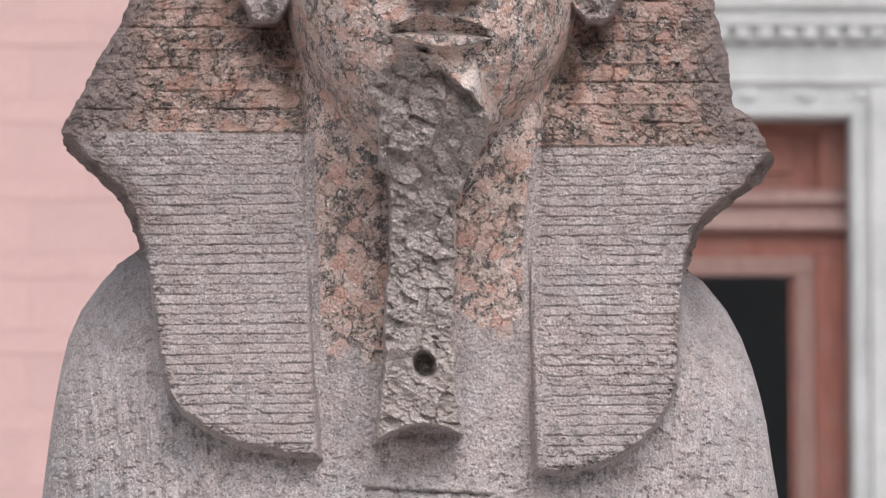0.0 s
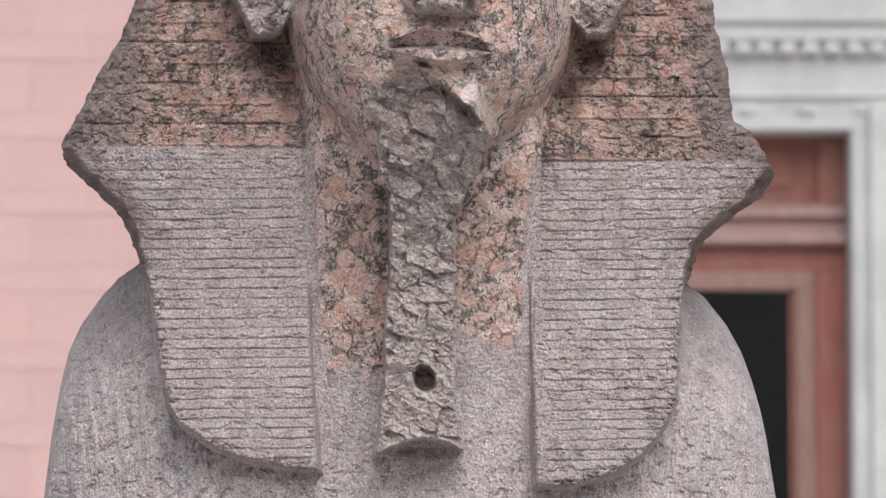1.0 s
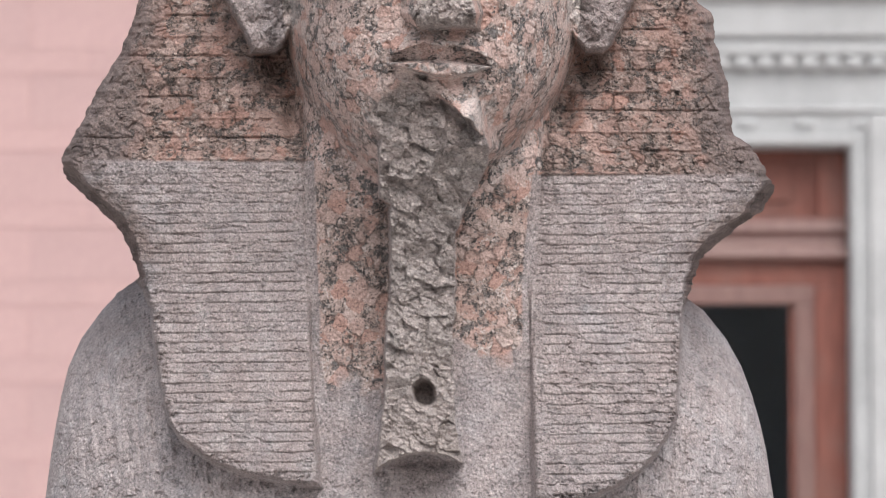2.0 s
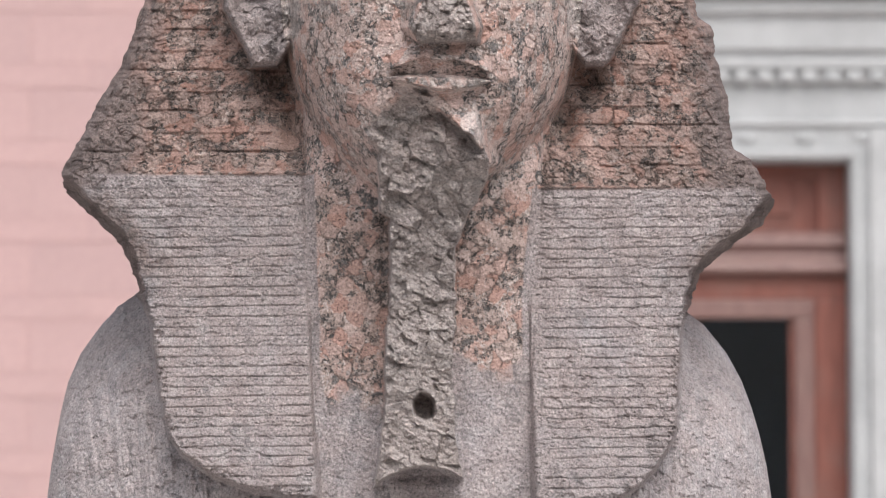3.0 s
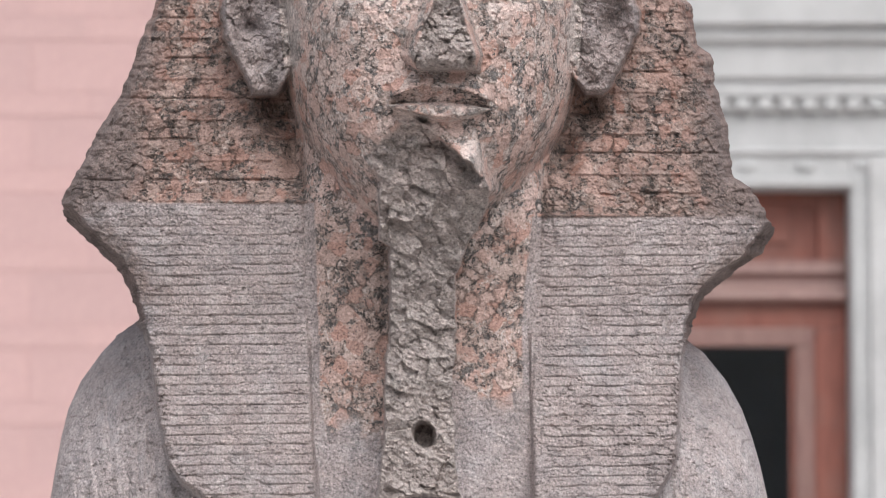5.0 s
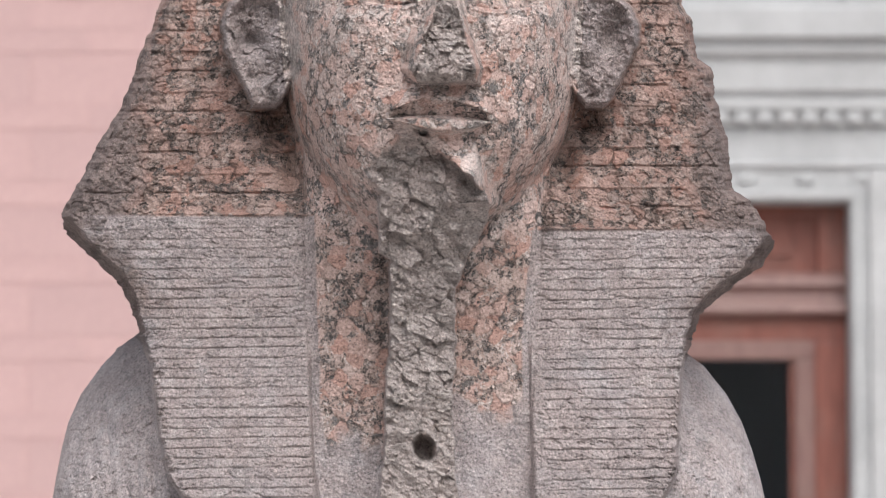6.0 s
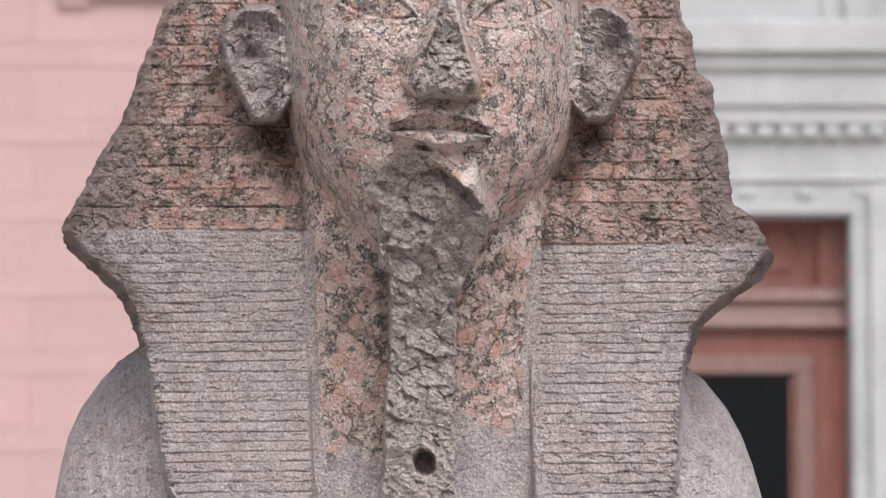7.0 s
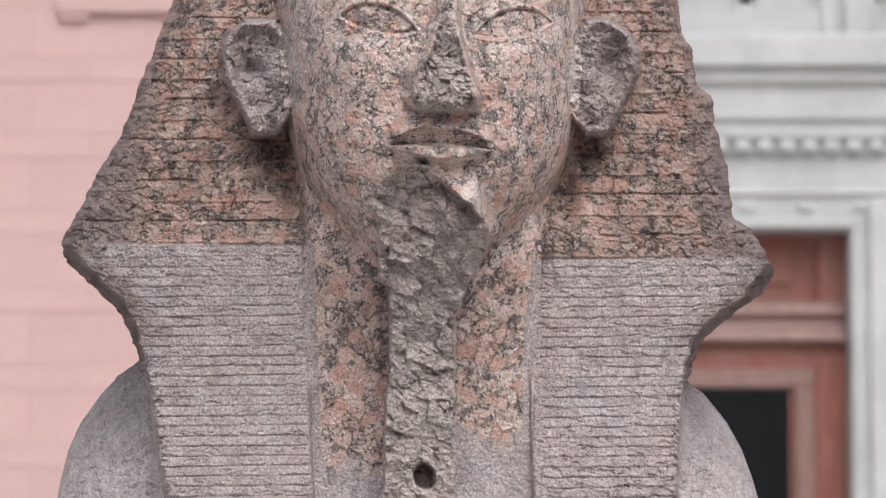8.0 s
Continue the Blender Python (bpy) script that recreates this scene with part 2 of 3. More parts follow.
def ridged(x, y, size, octaves=4, gain=0.6, shift=0.0):
    out, amp = 0, 1.0
    for o in range(octaves):
        out = out + amp * (0.35 - np.abs(perlin(x / size + 31.7 * o + shift, y / size + 5.9 * o + shift)) * 1.6)
        amp, size = amp * gain, size / 2.1
    return out


SEED_X, SEED_Y = (0.5 + 0.45 * np.cos(ANGLE)).astype(np.float32), (0.5 + 0.45 * np.sin(ANGLE * 3)).astype(np.float32)
TILT_X, TILT_Y, STEP = np.cos(ANGLE * 5).astype(np.float32), np.sin(ANGLE * 7).astype(np.float32), (0.22 * np.sin(ANGLE * 11)).astype(np.float32)


def facets(x, y, size, slope, shift=0.0):
    """Broken stone: patches of tilted planes with sharp steps between them."""
    x, y = np.asarray(x / size, np.float32), np.asarray(y / size, np.float32)
    wx, wy = x + 0.28 * perlin(x * 1.3, y * 1.3 + 3), y + 0.28 * perlin(x * 1.3 + 8, y * 1.3)
    xf, yf = np.floor(wx), np.floor(wy)
    fx, fy = wx - xf, wy - yf
    ix, iy = xf.astype(np.int32) + int(shift), yf.astype(np.int32)
    best = np.full(np.shape(wx), 9.0, np.float32)
    value = np.zeros(np.shape(wx), np.float32)
    for i in (-1, 0, 1):
        row = TABLE[(ix + i) & 511]
        for j in (-1, 0, 1):
            k = TABLE[(row + iy + j) & 511]
            gx, gy = fx - (SEED_X[k] + i), fy - (SEED_Y[k] + j)
            d = gx * gx + gy * gy
            near = d < best
            best = np.where(near, d, best)
            value = np.where(near, slope * (TILT_X[k] * gx + TILT_Y[k] * gy) + STEP[k], value)
    return value


def ease(a, b, x):
    t = np.clip((x - a) / (b - a), 0, 1)
    return t * t * (3 - 2 * t)


def bell(x, c, w):
    return np.exp(-((x - c) / w) ** 2)


def line(v, *pairs):
    return np.interp(v, [p[0] for p in pairs], [p[1] for p in pairs])


def soft_max(a, b, k):
    t = np.clip(0.5 + 0.5 * (a - b) / k, 0, 1)
    return b * (1 - t) + a * t + k * t * (1 - t)


def blend(mask, a, b):
    return a * (1 - mask) + b * mask


def left_outline(v):
    top = 750 - 450 * np.sqrt(np.clip(1 - ((-200 - np.minimum(v, -200)) / 330) ** 2, 0.0005, 1))
    mid = line(v, (-200, 300), (-150, 278), (-98, 262), (-48, 240), (0, 227), (50, 203), (100, 172), (150, 150), (200, 122),
               (235, 107), (256, 110), (300, 152), (350, 206), (400, 234), (440, 248), (470, 207), (500, 180), (550, 144),
               (600, 122), (650, 110), (700, 101), (750, 93), (800, 87), (882, 77), (1100, 60), (2020, 40))
    return np.where(v < -200, top, mid)


def right_outline(v):
    top = 750 + 453 * np.sqrt(np.clip(1 - ((-200 - np.minimum(v, -200)) / 330) ** 2, 0.0005, 1))
    mid = line(v, (-200, 1203), (-150, 1208), (-123, 1226), (-48, 1240), (-33, 1262), (0, 1267), (50, 1274), (100, 1291),
               (150, 1297), (188, 1301), (205, 1330), (240, 1352), (280, 1372), (300, 1365), (325, 1346), (350, 1306), (400, 1247),
               (450, 1224), (478, 1215), (500, 1245), (550, 1285), (600, 1312), (650, 1330), (700, 1344), (750, 1355),
               (800, 1362), (882, 1375), (1100, 1392), (2020, 1410))
    return np.where(v < -200, top, mid)


def carve(u, v, lo, hi):
    """Relief in metres in front of the plane of the lappets, and the stone's state and painted tone at each place."""
    side = np.where(u < 748, -1.0, 1.0)
    shift = np.where(u < 748, 0.0, 25.0)
    out = np.abs(u - 748)
    # body: chest and rounded shoulders
    shl = line(v, (440, 248), (470, 207), (500, 180), (550, 144), (600, 122), (650, 110), (700, 101), (800, 87), (882, 77), (2020, 40))
    shr = line(v, (478, 1215), (500, 1245), (550, 1285), (600, 1312), (650, 1330), (700, 1344), (800, 1362), (882, 1375), (2020, 1410))
    s = np.clip(np.where(u < 740, (740 - u) / (740 - shl), (u - 740) / (shr - 740)), 0, 1)
    body = -0.038 - 0.27 * (1 - np.sqrt(np.clip(1 - s ** 2.4, 0, 1))) - 0.10 * ease(760, 440, v) * ease(0.3, 1.0, s)
    body = body + 0.0022 * fbm(u, v, 60, 5, 0.6) + 0.0085 * fbm(u + 0.08 * np.sign(u - 740) * v, v * 0.08, 19, 3) * ease(0.40, 0.7, s)
    body = body - 0.0038 * ease(0.19, 0.42, fbm(u, v, 21, 4, 0.65, 4.0)) + 0.0012 * facets(u, v, 14, 1.0, 6)
    # a shallow horizontal cut across the breast
    cut = v - (862 + (u - 650) * 0.055 + 3 * fbm(u, v, 40, 2))
    inside = ease(640, 655, u) * ease(885, 850, u)
    body = body - 0.006 * inside * bell(cut, 3, 5) + 0.005 * inside * ease(-35, 0, cut) * (cut < 0)
    # neck
    wide = line(v, (150, 214), (300, 208), (600, 204), (800, 200))
    n = np.clip(np.abs(u - 749) / wide, 0, 1)
    neck = line(v, (100, -0.030), (250, -0.020), (450, -0.024), (650, -0.036), (720, -0.042), (780, -0.051), (840, -0.066), (920, -0.10)) + line(v, (150, 0.062), (400, 0.050), (600, 0.036), (720, 0.018), (800, 0.008), (920, 0.0)) * np.sqrt(np.clip(1 - n ** 2.2, 0, 1))
    neck = neck + 0.0012 * fbm(u, v, 30, 5, 0.65)
    h = np.where((out < wide + 12) & (v < 920), soft_max(neck, body, 0.02), body)
    # headcloth with its lappets
    edge_l = line(v, (440, 246), (500, 268), (550, 272), (600, 278), (640, 287), (690, 297), (705, 299), (850, 300))
    edge_r = line(v, (478, 1216), (500, 1209), (550, 1205), (600, 1202), (640, 1200), (690, 1197), (850, 1198))
    rag = 5 * fbm(u, v, 30, 4, 0.6, 2.0)
    edge_l, edge_r = np.where(v < 440, lo - 60, edge_l), np.where(v < 478, hi + 60, edge_r)
    foot_l = line(u, (290, 672), (300, 694), (320, 725), (345, 747), (375, 766), (440, 791), (500, 802), (566, 809))
    foot_r = line(u, (940, 834), (1000, 837), (1050, 826), (1100, 806), (1130, 785), (1160, 753), (1185, 714), (1197, 682))
    in_l = line(v, (-300, 505), (200, 540), (450, 549), (600, 553), (812, 566))
    in_r = line(v, (-300, 1000), (200, 962), (450, 938), (600, 939), (700, 942), (840, 946))
    d = np.where(u < 748, np.minimum(np.minimum(u - edge_l, foot_l - v), in_l - u), np.minimum(np.minimum(edge_r - u, foot_r - v), u - in_r))
    d = d + rag * ease(0, 60, np.minimum(np.where(u < 748, in_l - u, u - in_r), 60)) * 0.7
    cloth = -0.075 * (np.clip(out - 200, 0, 500) / 430) ** 2 - 0.00021 * np.clip(236 + shift - v, 0, 900) - 0.02 * ease(230, 120, v) * ease(360, 200, out)
    # ribs of the lappets
    wear = ease(-0.45, 0.15, fbm(u, v, 70, 3, 0.6, 6.0)) * (0.16 + 0.84 * ease(250, 380, v))
    ph = (v - 4 - shift * 0.4 + side * 0.012 * out + np.where(u < 748, 2.0, 3.6) * fbm(u, v * 2, 60, 3, 0.5, 1.0)) / 17.7
    saw = np.mod(ph, 1.0)
    rib = 0.62 * saw ** 1.6 * ease(1.0, 0.93, saw) - 0.70 * bell(np.minimum(saw, 1 - saw), 0, 0.11) * (0.75 + 0.7 * fbm(u, v * 3, 50, 3, 0.6, 14.0))
    low = ease(228, 242, v - shift)
    cloth = cloth + 0.0032 * rib * (0.35 + 0.65 * wear) * low * np.where(u < 748, ease(0, 6, in_l - u - line(v, (300, 27), (430, 24), (480, 4))), ease(0, 6, u - in_r - line(v, (300, 5), (450, 16), (500, 20))))
    # wide bands of the upper cloth: cut lines and thin raised lines by turns
    w2 = v - shift + 2.5 * fbm(u, v, 70, 3, 0.5, 9.0)
    pos = np.mod(w2 - 47, 72.8)
    pos = np.minimum(pos, 72.8 - pos)
    pos2 = np.mod(w2 - 10, 73.4)
    pos2 = np.minimum(pos2, 73.4 - pos2)
    up = 1 - low
    cloth = cloth + up * (-0.0046 * bell(pos, 0, 2.4) * ease(-0.45, 0.1, fbm(u, v, 90, 2, 0.5, 3.0)) + 0.003 * bell(pos2, 0, 2.6) * ease(560, 400, out))
    cloth = cloth - 0.004 * up + 0.004 * bell(v - shift, 231, 3) * ease(420, 330, out)
    # weathered surface, rougher towards the rims
    scar = low * ease(748, 750, u) * ease(0.02, 0.4, fbm(u, v, 120, 3, 0.6, 61.0)) * ease(430, 560, v)
    rough = 0.12 + 0.75 * ease(330, 580, out) * ease(520, 200, v) + 0.30 * up + 0.40 * scar
    cloth = cloth + 0.0030 * rough * facets(u, v, 15, 1.0) + 0.0034 * rough * fbm(u, v, 26, 5, 0.68) + (0.0004 + 0.0007 * up) * ridged(u, v, 12, 3, 0.65) - (0.0022 + 0.0012 * scar) * ease(0.26, 0.5, fbm(u * 0.6, v * 1.4, 18, 4, 0.65, 33.0))
    # rims
    rim = np.minimum(u - lo, hi - u)
    tip = v - 1.25 * shift
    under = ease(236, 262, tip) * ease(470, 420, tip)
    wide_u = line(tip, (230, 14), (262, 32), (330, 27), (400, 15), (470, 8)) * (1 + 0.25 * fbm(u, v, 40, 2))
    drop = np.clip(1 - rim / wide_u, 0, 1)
    cloth = cloth - under * (0.20 * drop ** 0.85 - ease(0, 0.2, drop) * 0.014 * fbm(u, v, 18, 4, 0.7))
    cloth = cloth - (1 - under) * ease(480, 430, v) * 0.05 * np.clip(1 - rim / (24 + 14 * fbm(u, v, 22, 3)), 0, 1) ** 1.5
    cloth = cloth - 0.010 * np.clip(1 - d / 9, 0, 1) ** 2 * (v > 440)
    nick = ease(26, 4, np.where(u < 748, np.minimum(u - edge_l, foot_l - v), np.minimum(edge_r - u, foot_r - v))) * (v > 440)
    cloth = cloth - nick * (0.008 * ease(0.0, 0.35, fbm(u, v, 24, 4, 0.65, 71.0)) + 0.003 * facets(u, v, 12, 1.2, 8))
    # smooth channel beside the neck
    chan = np.where(u < 748, in_l - u, u - in_r)
    cloth = cloth - 0.004 * ease(34, 10, chan) * ease(470, 380, v) * low
    inner = line(v, (200, 4), (240, 13), (420, 12), (490, 2.5))
    on = ease(np.where(v > 690, -7.0, -inner), inner, d)
    h = blend(on, h, np.maximum(cloth, h + 0.012 * (v > 440)))
    # face
    half = line(v, (-560, 120), (-430, 225), (-300, 268), (-200, 275), (-100, 270), (0, 262), (50, 251), (100, 235), (150, 212), (200, 186), (240, 158), (300, 110))
    mid = line(v, (-200, 762), (0, 764), (100, 763), (170, 760), (240, 754))
    f = np.clip(np.abs(u - mid) / half, 0, 1)
    fore = line(v, (-560, -0.1), (-400, 0.10), (-250, 0.20), (-120, 0.205), (60, 0.205), (110, 0.198), (150, 0.183), (200, 0.150), (250, 0.104), (300, 0.050))
    bulk = np.sqrt(np.clip(1 - f ** 2.5, 0, 1))
    face = fore - 0.29 * (1 - bulk)
    face = face + 0.014 * bell(u, 630, 75) * bell(v, -95, 70) + 0.014 * bell(u, 925, 75) * bell(v, -95, 70)
    face = face - 0.010 * bell(u, 655, 50) * bell(v, -150, 22) - 0.010 * bell(u, 915, 50) * bell(v, -150, 22)
    # eyes: raised rims round the eyeballs
    for ex, ey, slope in ((669, -161, 0.20), (910, -152, -0.16)):
        x = (u - ex) / 70
        y = (v - ey) - slope * (u - ex)
        top_lid, low_lid = -39 * np.clip(1 - x * x, 0, 1) ** 0.8, 17 * np.clip(1 - x * x, 0, 1)
        within = (np.abs(x) < 1)
        ball = np.clip(np.minimum(y - top_lid, low_lid - y) / 14, 0, 1) * within
        face = face - 0.011 * ease(0, 0.35, ball) + 0.007 * np.sin(np.clip(ball, 0, 1) * 1.57)
        face = face + 0.0026 * (bell(y, top_lid - 3, 3.6) + bell(y, low_lid + 3, 3.0)) * ease(1.12, 0.98, np.abs(x))
    # nose: broken from the bridge downwards
    nl = line(v, (-260, 772), (-170, 778), (-110, 758), (-60, 736), (-30, 722), (-4, 738))
    nr = line(v, (-260, 814), (-165, 812), (-110, 826), (-60, 842), (-30, 852), (-8, 848))
    nose = line(v, (-280, 0.024), (-158, 0.038), (-60, 0.060), (-22, 0.068), (-8, 0.056), (2, 0.0))
    flank = ease(line(v, (-200, -18), (-80, -34), (-30, -16)), 14, u - nl) * ease(-7, 7, nr - u) * ease(4, -6, v)
    nb = ease(0, 8, np.minimum(u - nl, nr - 5 - u) + 3 * fbm(u, v, 20, 2)) * ease(-170, -146, v) * ease(0, -6, v)
    cut_back = 0.012 * ease(nl + 10, nr, u) - 0.012
    face = face + nose * flank + nb * (cut_back + local(u, v, 690, 880, -180, 10, lambda a, c: 0.005 * facets(a, c, 26, 1.2, 5) + 0.003 * facets(a, c, 12, 1.4, 2) + 0.0022 * facets(a, c, 7, 1.5, 4) + 0.004 * fbm(a, c, 40, 4, 0.6, 5.0)) - 0.012 * bell(v, -105, 34))
    face = face - 0.014 * bell(u, 836, 14) * bell(v, -16, 9)
    # mouth
    lip_top = line(u, (680, 50), (690, 44), (720, 33), (748, 23), (770, 27), (786, 30), (804, 27), (835, 36), (868, 51))
    lip_low = line(u, (685, 61), (700, 66), (745, 81), (783, 90), (800, 88), (836, 81), (868, 67))
    span = ease(683, 700, u) * ease(874, 856, u)
    part_line = 54 + 7 * np.clip((u - 775) / 85, -1.2, 1.2) ** 2 + 0.03 * (u - 775)
    swell = ease(-40, 0, v - lip_top) * (v < lip_top) + np.clip((part_line - v) / np.maximum(part_line - lip_top, 1), 0, 1) * (v >= lip_top) * (v < part_line)
    face = face + span * 0.016 * swell
    face = face - span * 0.010 * (v >= lip_top) * (v < part_line)
    q = np.clip((v - part_line) / np.maximum(lip_low - part_line, 1), 0, 1)
    lip = span * (v >= part_line) * (v < lip_low)
    face = face + span * (0.026 - 0.006 * bell(u, 785, 22)) * np.where(v >= part_line, ease(0, 0.22, q) * ease(1.0, 0.72, q) * (0.72 + 0.2 * q), 0)
    face = face - span * 0.007 * bell(v, lip_low + 9, 11)
    face = face + 0.0016 * fbm(u, v, 34, 5, 0.62, 7.0) - 0.003 * ease(0.18, 0.5, fbm(u, v, 17, 3, 0.6, 8.0))
    # what is left of the chin: a smooth plane ending in a sharp corner
    corner = line(v, (85, 0.176), (100, 0.186), (150, 0.203), (205, 0.217), (213, 0.214), (234, 0.14), (260, 0.05)) - 0.13 * ease(838, 892, u) - 0.5 * ease(880, 950, u) - 0.0012 * np.clip(790 - u, 0, 200)
    face = np.where((v > 85) & (v < 260) & (u > 740), soft_max(face, corner, 0.010), face)
    # ears
    lobes = np.zeros(np.shape(u))
    for sgn, l_pts, r_pts, cx in ((-1, ((-165, 425), (-150, 402), (-125, 388), (-90, 387), (-50, 399), (-10, 419), (22, 437), (38, 442)),
                                   ((-165, 490), (-100, 530), (-20, 525), (10, 512), (30, 498), (40, 490)), 446),
                                  (1, ((-168, 1035), (-90, 1000), (0, 1005), (30, 1026), (46, 1040)),
                                   ((-168, 1085), (-140, 1122), (-110, 1135), (-70, 1132), (-30, 1112), (8, 1095), (26, 1084), (46, 1066)), 1076)):
        e = np.minimum(u - line(v, *l_pts), line(v, *r_pts) - u) + 4 * fbm(u, v, 24, 3, 0.6, 3.0)
        e = np.minimum(e, np.minimum(v + 172, 42 - v))
        base = 0.006 + 0.010 * ease(-150, 20, v) + local(u, v, 360, 1160, -200, 60, lambda a, c: 0.006 * fbm(a, c, 34, 5, 0.68) + 0.0045 * facets(a, c, 22, 1.2, 4) + 0.002 * facets(a, c, 10, 1.3, 7))
        ear = base - 0.034 * bell(u, cx + sgn * 6, 17) * bell(v, -82, 19 if sgn < 0 else 30) - 0.010 * bell(u, cx + sgn * 22, 12) * bell(v, -96, 44) - 0.007 * bell(u, cx, 26) * bell(v, -120, 20) + 0.009 * bell(e, 12, 9) + 0.010 * bell(u, cx - sgn * 34, 16) * bell(v, -70, 34) - 0.02 * np.clip(1 - e / 10, 0, 1) ** 2
        h = np.where((v > -180) & (v < 50), blend(ease(-4, 5, e), h, np.maximum(h, ear)), h)
        h = h - 0.036 * bell(u, 488 if sgn < 0 else 1040, 26) * bell(v, 66, 44) - 0.03 * bell(u, 522 if sgn < 0 else 1000, 22) * bell(v, 140, 60)
        lobes = np.maximum(lobes, ease(-4, 5, e) * (v > -180) * (v < 50))
    on_face = (np.abs(u - mid) < half) & (v < 300)
    h = np.where(on_face, soft_max(face, h, 0.016), h)
    # broken chin and beard
    bl = line(v, (92, 715), (108, 690), (135, 662), (165, 648), (180, 662), (200, 668), (300, 670), (312, 690), (480, 690), (505, 682), (650, 680), (720, 672), (775, 664))
    br = line(v, (86, 750), (107, 770), (142, 803), (166, 836), (205, 866), (217, 868), (245, 860), (280, 846), (300, 830), (345, 815), (360, 806), (500, 806), (560, 800), (700, 806), (775, 820))
    arch = 752 + 18 * ((u - 752) / 66) ** 2
    wob = line(v, (90, 12), (190, 10), (230, 3.5)) * fbm(u, v, 26, 4, 0.65, 11.0)
    b = np.minimum(np.minimum(u - bl, br - u), np.minimum(arch - v, v - 86)) + wob
    chin_l = line(v, (90, 0.188), (112, 0.172), (145, 0.160), (175, 0.153), (205, 0.149), (240, 0.144), (275, 0.133), (310, 0.118))
    chin_r = line(v, (90, 0.190), (112, 0.174), (170, 0.168), (192, 0.168), (208, 0.164), (244, 0.138), (276, 0.126), (310, 0.108))
    stem = line(v, (310, 0.0), (380, -0.014), (480, -0.028), (600, -0.046), (700, -0.056), (775, -0.058))
    beard = blend(ease(735, 800, u), chin_l, chin_r) + stem + 0.012 * bell(u, 852, 26) * bell(v, 208, 22)
    beard = beard - 0.010 * ease(46, 8, br - u) * ease(96, 130, v) * ease(205, 170, v)

    def splinters(a, c):
        along, across = 0.56 * a + 0.36 * c, 0.85 * c - 0.50 * a
        return (0.0070 * facets(along, across, 32, 1.4, 3) + 0.0026 * facets(along, across, 14, 1.6, 9) + 0.0013 * facets(a, c * 1.2, 8, 1.7, 5)
                + 0.006 * fbm(a, c, 80, 3, 0.5, 13.0) + 0.0012 * ridged(along, across, 18, 4, 0.66))
    beard = beard + local(u, v, 630, 890, 70, 800, splinters)
    soft = line(v, (90, 18), (180, 10), (220, 2.5)) * np.where(u > 780, 0.35, 1)
    bm_ = ease(-soft, soft, b)
    h = blend(bm_, h, np.maximum(beard, h - 0.07))
    h = h - 0.004 * ease(30, 6, bl - u) * (u < bl) * ease(260, 330, v) * ease(760, 640, v)
    # drilled hole
    hx, hy = (u - 750 - 0.12 * (v - 640)) / 20.5, (v - 646) / 25
    h = h - 0.055 * ease(1.12, 0.70, np.sqrt(np.maximum(hx ** 2 + hy ** 2 + 0.12 * fbm(u, v, 14, 2), 0)))
    # hollow below the beard
    h = h - 0.010 * ease(70, 40, np.abs(u - 755)) * ease(0, 8, v - arch) * ease(790, 766, v)
    h = h + (0.0013 - 0.0003 * on) * fbm(u, v, 7, 2, 0.85, 21.0) + 0.00014 * np.clip(v - 450, 0, 700)
    # states of the surface, with some light and shade painted into the masks
    pinkness = np.maximum(ease(640, 560, v + 60 * fbm(u, v, 120, 3, 0.6, 15.0) + 25 * side) * ease(4, 26, np.where(u < 748, u - in_l, in_r - u)), up * ease(640, 420, out) * 0.74 * (1 - on_face))
    pinkness = np.maximum(pinkness, on_face * 1.0)
    pinkness = pinkness * (1 - 0.75 * lobes * (1 - on_face))
    # shade under the wings painted in, beside real patina of the upper cloth
    patina_shade = np.maximum(under * (1.35 * ease(0.03, 0.3, drop) + 0.9 * ease(90, 20, rim) * ease(0.05, 0.4, fbm(u, v, 40, 4, 0.65, 50.0))), up * on * (1 - on_face) * (1 - 0.75 * lobes) * ease(110, 170, out) * (0.88 + 0.12 * ease(300, 480, out)) * (v < 300))
    patina_shade = np.maximum(patina_shade, 1.1 * ease(85, 12, rim + 45 * fbm(u, v, 50, 4, 0.65, 91.0)) * ease(440, 380, v))
    # neck darkened, more on its left half
    patina_shade = np.maximum(patina_shade, 0.50 * pinkness * (1 - on_face) * (1 - on) * ease(230, 280, v) * np.where(u < 748, 1.0, 0.7))
    # upper part of the nose break darkened
    patina_shade = np.maximum(patina_shade, 0.85 * nb * ease(-25, -70, v + 20 * fbm(u, v, 30, 3, 0.6, 81.0)))
    broken = np.maximum(bm_ * line(v, (90, 0.75), (200, 0.92), (330, 1.0)), nb * 0.85 * (v < 20))
    # upper-face light painted in as pale; chin corner, lip and ears also paler
    pale = on_face * ease(60, -120, v + 60 * fbm(u, v, 80, 3, 0.6, 40.0)) * 0.46 + 0.07 * on_face + on_face * (0.65 * bell(u, 845, 34) * bell(v, 140, 55) + 0.5 * lip + 0.35 * bell(u, 780, 70) * bell(v, 14, 18)) + 0.45 * lobes
    # where body colour is lifted to offset shade beside the lappets and beard
    cool_lift = np.maximum(ease(0.2, 0.6, s) * (v > 440), ease(520, 660, v)) * (1 - on) * (1 - bm_)
    return h, pinkness, np.clip(patina_shade, 0, 2), np.clip(broken, 0, 1), cool_lift, pale


